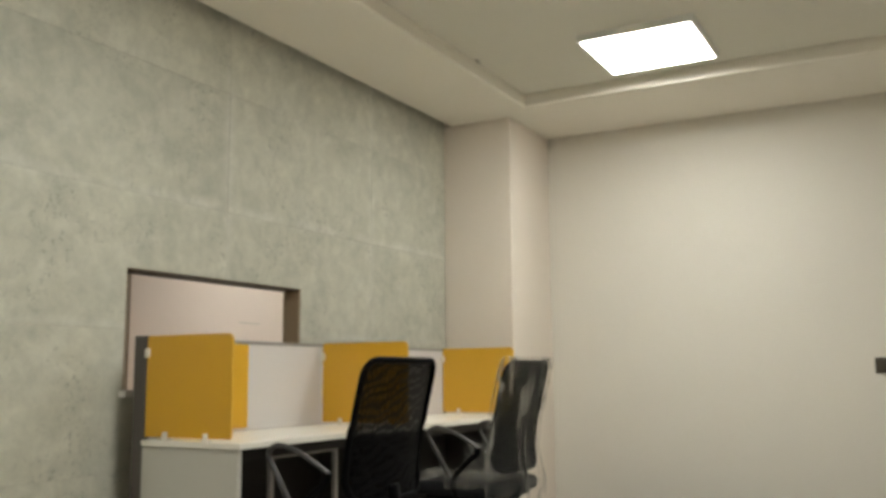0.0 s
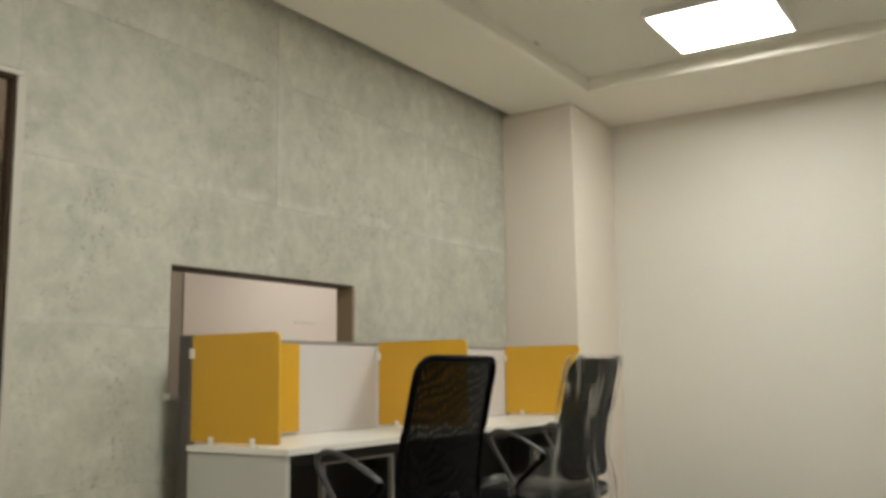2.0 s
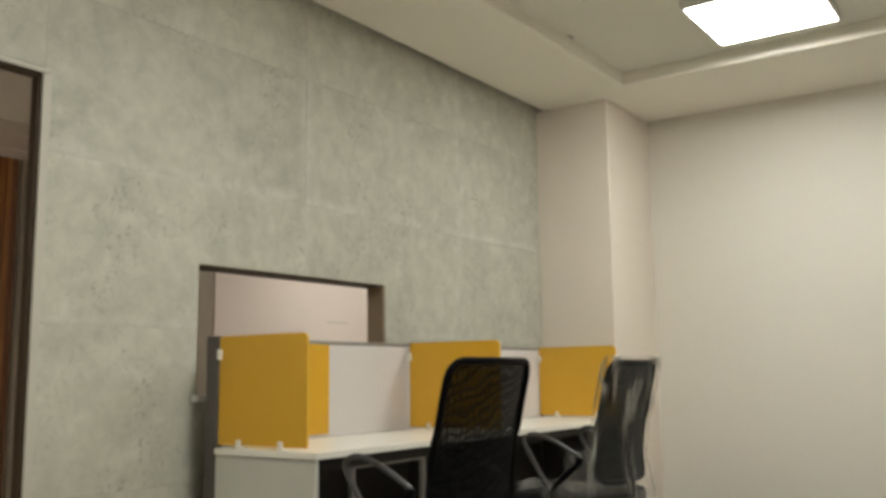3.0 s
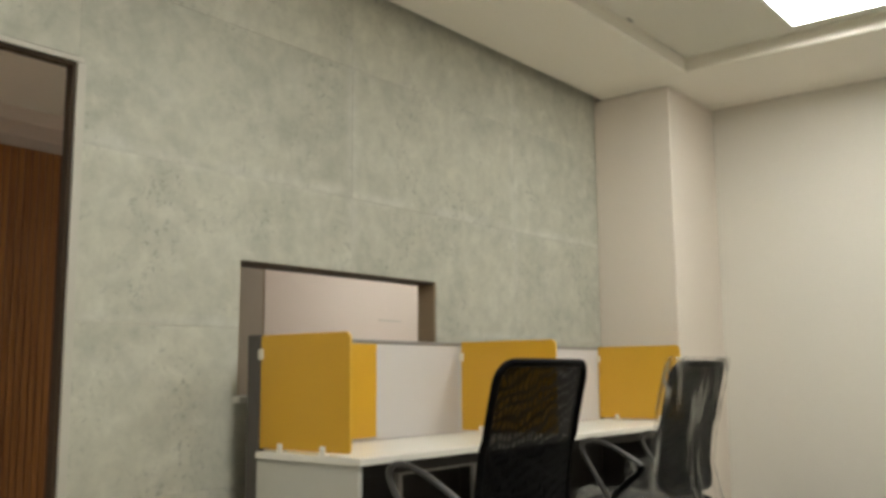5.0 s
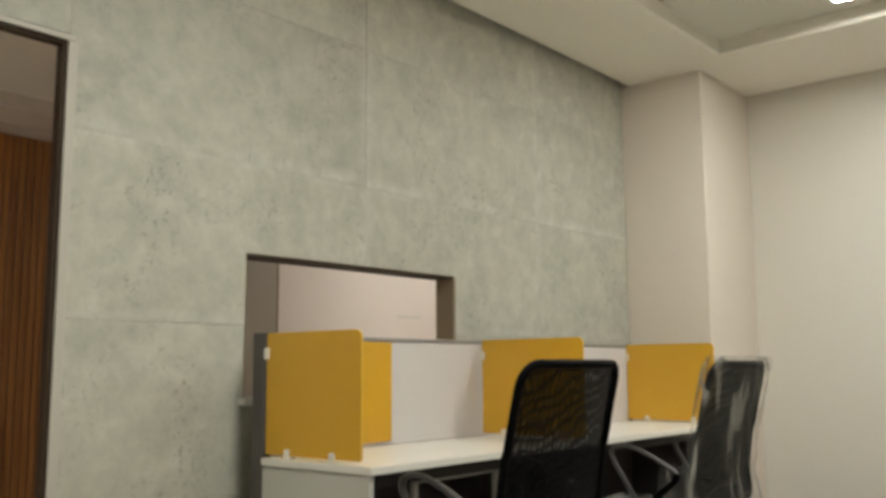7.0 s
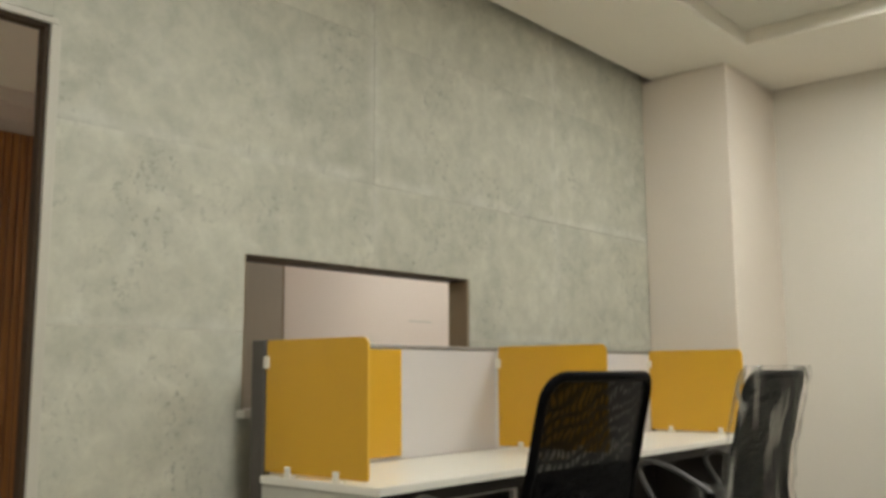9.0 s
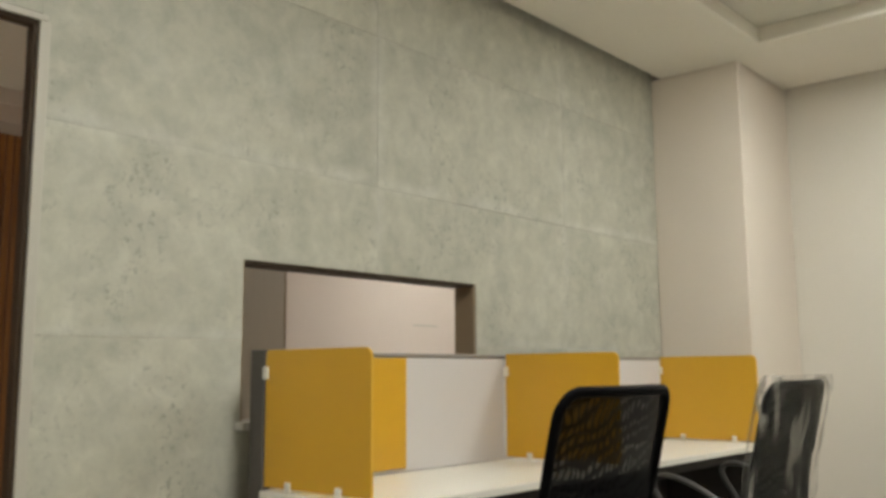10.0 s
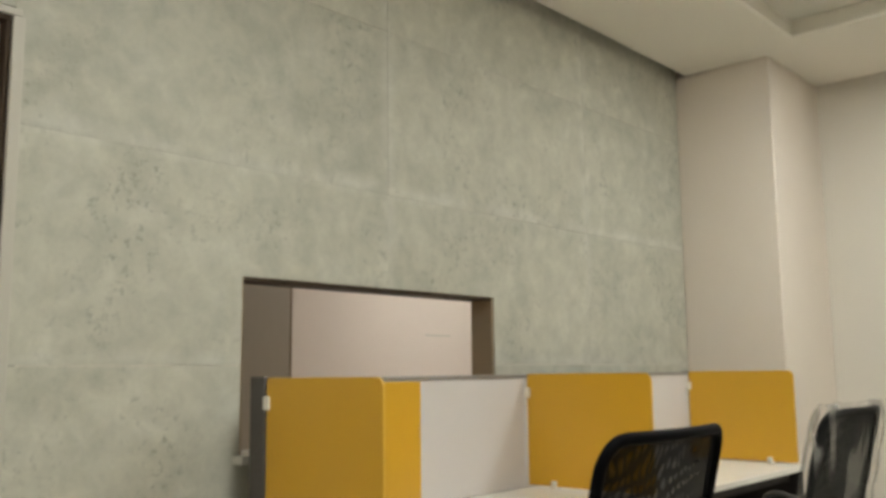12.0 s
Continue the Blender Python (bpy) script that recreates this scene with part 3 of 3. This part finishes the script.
def office_chair(at, label):
    c = thing("office_chair", at)
    tagged(c, label, "office chair", group="office chairs at the desk")
    frame_pts = []
    outline = back_outline()
    for i, (y, z) in enumerate(outline):
        y2, z2 = outline[(i + 1) % len(outline)]
        steps = max(1, int(math.hypot(y2 - y, z2 - z) / 0.05))
        for k in range(steps):
            yy, zz = y + (y2 - y) * k / steps, z + (z2 - z) * k / steps
            yi = yy * (HALF - 0.014) / HALF
            frame_pts.append((back_x(zz) + hollow(yi), yi, zz - 0.014 * (1 if zz > 0.8 else -1)))
    part("back_frame", tube(frame_pts, 0.0128, closed=True, sides=10, ref=(1, 0, 0)), BLACK, c, "black nylon back frame", True)
    cloth = bmesh.new()
    rows_n, cols_n = 22, 14
    grid = []
    for i in range(rows_n + 1):
        z = 0.548 + (BACK_TOP - 0.014 - 0.548) * i / rows_n
        inset = 0.0
        for lim, sign in ((BACK_TOP - 0.062, 1), (0.53 + 0.09, -1)):
            over = (z - lim) * sign
            r = 0.062 if sign > 0 else 0.09
            if over > 0:
                inset = r - math.sqrt(max(0.0, r * r - over * over))
        half = HALF - 0.016 - inset
        row = []
        for j in range(cols_n + 1):
            y = -half + 2 * half * j / cols_n
            row.append(cloth.verts.new((back_x(z) + hollow(y) + 0.002, y, z)))
        grid.append(row)
    for i in range(rows_n):
        for j in range(cols_n):
            cloth.faces.new([grid[i][j], grid[i][j + 1], grid[i + 1][j + 1], grid[i + 1][j]])
    part("back_mesh", cloth, CLOTH, c, "black see-through mesh cloth", True)
    part("back_bracket", tube(smooth_path([(0.0, 0, 0.40), (0.14, 0, 0.40), (0.215, 0, 0.47), (0.205, 0, 0.60)], 6), 0.034, flat=0.45), BLACK, c, "", True)
    seat = bmesh.new()
    box(seat, -0.27, 0.19, -0.245, 0.245, 0.425, 0.495, 0.03, 4)
    for v in seat.verts:
        if v.co.z > 0.47:
            v.co.z += 0.012 * math.cos(v.co.y * 6) - 0.02 * max(0, -v.co.x - 0.15) * 4
    part("seat", seat, SEAT_CLOTH, c, "black fabric seat", True)
    part("seat_pan", boxed(-0.22, 0.16, -0.2, 0.2, 0.405, 0.43, 0.008), BLACK, c)
    part("mechanism", boxed(-0.12, 0.08, -0.08, 0.08, 0.355, 0.405, 0.01), BLACK, c)
    for s in (-1, 1):
        y = 0.272 * s
        upper = smooth_path([(-0.045, y - 0.012 * s, 0.505), (-0.10, y, 0.612), (-0.155, y, 0.700), (-0.150, y, 0.738), (-0.10, y, 0.750),
                             (-0.01, y, 0.722), (0.085, y, 0.672), (0.108, y, 0.656)], 6)
        part("armrest", tube(upper, 0.0125, sides=8, flat=0.75), ARM, c, "grey moulded loop armrest", True)
        lower = smooth_path([(0.106, y, 0.660), (0.095, y, 0.630), (0.03, y, 0.575), (-0.03, y - 0.01 * s, 0.512), (-0.04, y - 0.06 * s, 0.418), (-0.03, y - 0.12 * s, 0.412)], 6)
        part("arm_bracket", tube(lower, 0.019, sides=8, flat=0.7), BLACK, c, "black lower armrest bracket", True)
    part("gas_lift", cylinder(0, 0, 0.12, 0.36, 0.024), CHROME, c, "", True)
    part("lift_cover", cylinder(0, 0, 0.11, 0.24, 0.034, 0.030), BLACK, c, "", True)
    for k in range(5):
        a = math.tau * k / 5 + 0.3
        u = Vector((math.cos(a), math.sin(a), 0))
        leg = part("base_leg", tube([u * 0.02 + Vector((0, 0, 0.115)), u * 0.16 + Vector((0, 0, 0.105)), u * 0.30 + Vector((0, 0, 0.078))], 0.024, flat=0.7, ref=(0, 0, 1)), BLACK, c, "", True)
        wheel = bmesh.new()
        bmesh.ops.create_cone(wheel, cap_ends=True, segments=16, radius1=0.027, radius2=0.027, depth=0.045,
                              matrix=Matrix.Translation(u * 0.30 + Vector((0, 0, 0.027))) @ Euler((math.pi / 2, 0, a)).to_matrix().to_4x4())
        part("castor", wheel, BLACK, leg)
    return c


office_chair((1.185, 0.098, 0), "black mesh-back office chair with grey loop arms, turned to the desk")
wrapped = office_chair((1.180, 1.290, 0), "black mesh-back office chair still wrapped in clear packing film")


def film_cover(parent):
    """A loose clear bag drawn over the backrest."""
    bm = bmesh.new()
    rings = []
    levels, around = 30, 48
    for i in range(levels + 1):
        f = i / levels
        z = 0.40 + (BACK_TOP + 0.014 - 0.40) * f
        close = math.sqrt(max(0.0, 1 - max(0.0, (z - BACK_TOP + 0.038) / 0.067) ** 2)) if z > BACK_TOP - 0.038 else 1.0
        hy = (HALF + 0.020 + 0.008 * (1 - f)) * (0.80 + 0.20 * close)
        hx = (0.034 + 0.03 * (1 - f)) * max(close, 0.05)
        ring = []
        for k in range(around):
            a = math.tau * k / around
            cu, sv = math.cos(a), math.sin(a)
            y = hy * math.copysign(abs(sv) ** 0.55, sv)
            x = back_x(max(z, 0.5)) + hollow(min(abs(y), HALF)) + hx * math.copysign(abs(cu) ** 0.7, cu)
            w = 0.011 * noise.noise(Vector((x * 9, y * 14, z * 5))) + 0.006 * noise.noise(Vector((x * 25, y * 30, z * 12)))
            ring.append(bm.verts.new((x + w * 1.5 * (1 if cu > 0 else -1), y + w, z + 0.008 * noise.noise(Vector((y * 12, z, 3))))))
        rings.append(ring)
    for i in range(levels):
        for k in range(around):
            bm.faces.new([rings[i][k], rings[i][(k + 1) % around], rings[i + 1][(k + 1) % around], rings[i + 1][k]])
    bm.faces.new(rings[-1])
    part("film_cover", bm, FILM, parent, "clear wrinkled packing film", True)


film_cover(wrapped)


def film_crumple(parent, at, size):
    """A crumpled loose piece of the film on the chair."""
    bm = bmesh.new()
    bmesh.ops.create_icosphere(bm, subdivisions=4, radius=1.0)
    for v in bm.verts:
        n1 = noise.noise(v.co * 1.7 + Vector((4, 1, 7)))
        n2 = noise.noise(v.co * 4.5)
        k = 1 + 0.45 * n1 + 0.22 * n2
        v.co = Vector((v.co.x * size[0], v.co.y * size[1], v.co.z * size[2])) * k + Vector(at)
    part("film_end", bm, FILM, parent, "crumpled end of the packing film")


film_crumple(wrapped, (0.085, -0.250, 0.600), (0.055, 0.035, 0.085))
# small gather added to give a glint at the top corner
film_crumple(wrapped, (0.262, -0.185, BACK_TOP - 0.013), (0.024, 0.032, 0.024))
film_crumple(wrapped, (0.02, -0.262, 0.505), (0.085, 0.03, 0.04))
film_crumple(wrapped, (-0.05, 0.0, 0.478), (0.25, 0.262, 0.05))

# ---- small things on the walls ----
plate = thing("wall_socket", (2.885, Y_NORTH, 1.036))
tagged(plate, "dark bronze electrical switch plate on the white wall", "switch plate")
part("plate", boxed(-0.062, 0.062, -0.012, 0.0, -0.052, 0.052, 0.004), SOCKET, plate)
for u in (-0.028, 0.028):
    part("rocker", boxed(u - 0.022, u + 0.022, -0.017, -0.011, -0.034, 0.034, 0.003), SOCKET, plate)

fitting = thing("ceiling_fitting", (0.782, 2.09, RECESS))
tagged(fitting, "small dark fitting at the edge of the recessed ceiling", "fitting")
part("cap", boxed(-0.008, 0.008, -0.03, 0.03, -0.010, 0.0, 0.003), STRIP_CAP_GREY, fitting)
part("screw", cylinder(0, 0, -0.014, -0.010, 0.004, sides=8), SOCKET, fitting)

# ---- boards of the west wall ----
ROWS_Z = (0.0, 0.585, 1.212, 1.843, 2.48, 3.04)
COLS_Y = (-0.682, 0.707, 2.07, COLUMN_Y)
GAP = 0.0007


def board(y0, y1, z0, z1):
    y0, y1, z0, z1 = y0 + GAP, y1 - GAP, z0 + GAP, z1 - GAP
    us = sorted({y0, y1} | {v for v in HATCH[:2] if y0 < v < y1})
    vs = sorted({z0, z1} | {v for v in HATCH[2:] if z0 < v < z1})
    if not any(not in_opening((a + b) / 2, (c + d) / 2) for a, b in zip(us, us[1:]) for c, d in zip(vs, vs[1:])):
        return
    bm = sheet(us, vs, lambda y, z: not in_opening(y, z), lambda y, z: (-SKIN + 0.0005, y, z), (SKIN - 0.0005 + random.uniform(-0.0012, 0.0012), 0, 0))
    part("board", bm, CONCRETE, wall_west)


for z0, z1 in zip(ROWS_Z, ROWS_Z[1:]):
    for y0, y1 in zip(COLS_Y, COLS_Y[1:]):
        board(y0, y1, z0, z1)
    if z0 < DOOR[2]:
        board(-3.0, DOOR[0] - 0.038, z0, z1)
        board(Y_SOUTH, -3.0, z0, z1)
board(-2.0, -0.682, DOOR[2] + 0.024, 2.48)
board(-3.2, -2.0, 2.48, 3.04)
board(-2.0, -0.682, 2.48, 3.04)
board(Y_SOUTH, -3.2, 2.48, 3.04)
board(-3.0, -2.0, DOOR[2] + 0.024, 2.48)

# ---- floor tiles ----
tile_mesh = finish(boxed(-0.2985, 0.2985, -0.2985, 0.2985, -0.004, 0.0), "tile", TILE)
for i in range(-4, 10):
    for j in range(14):
        t = new("tile", tile_mesh)
        t.parent = floor
        t.location = (0.3 + 0.6 * i, -4.88 + 0.6 * j, 0)
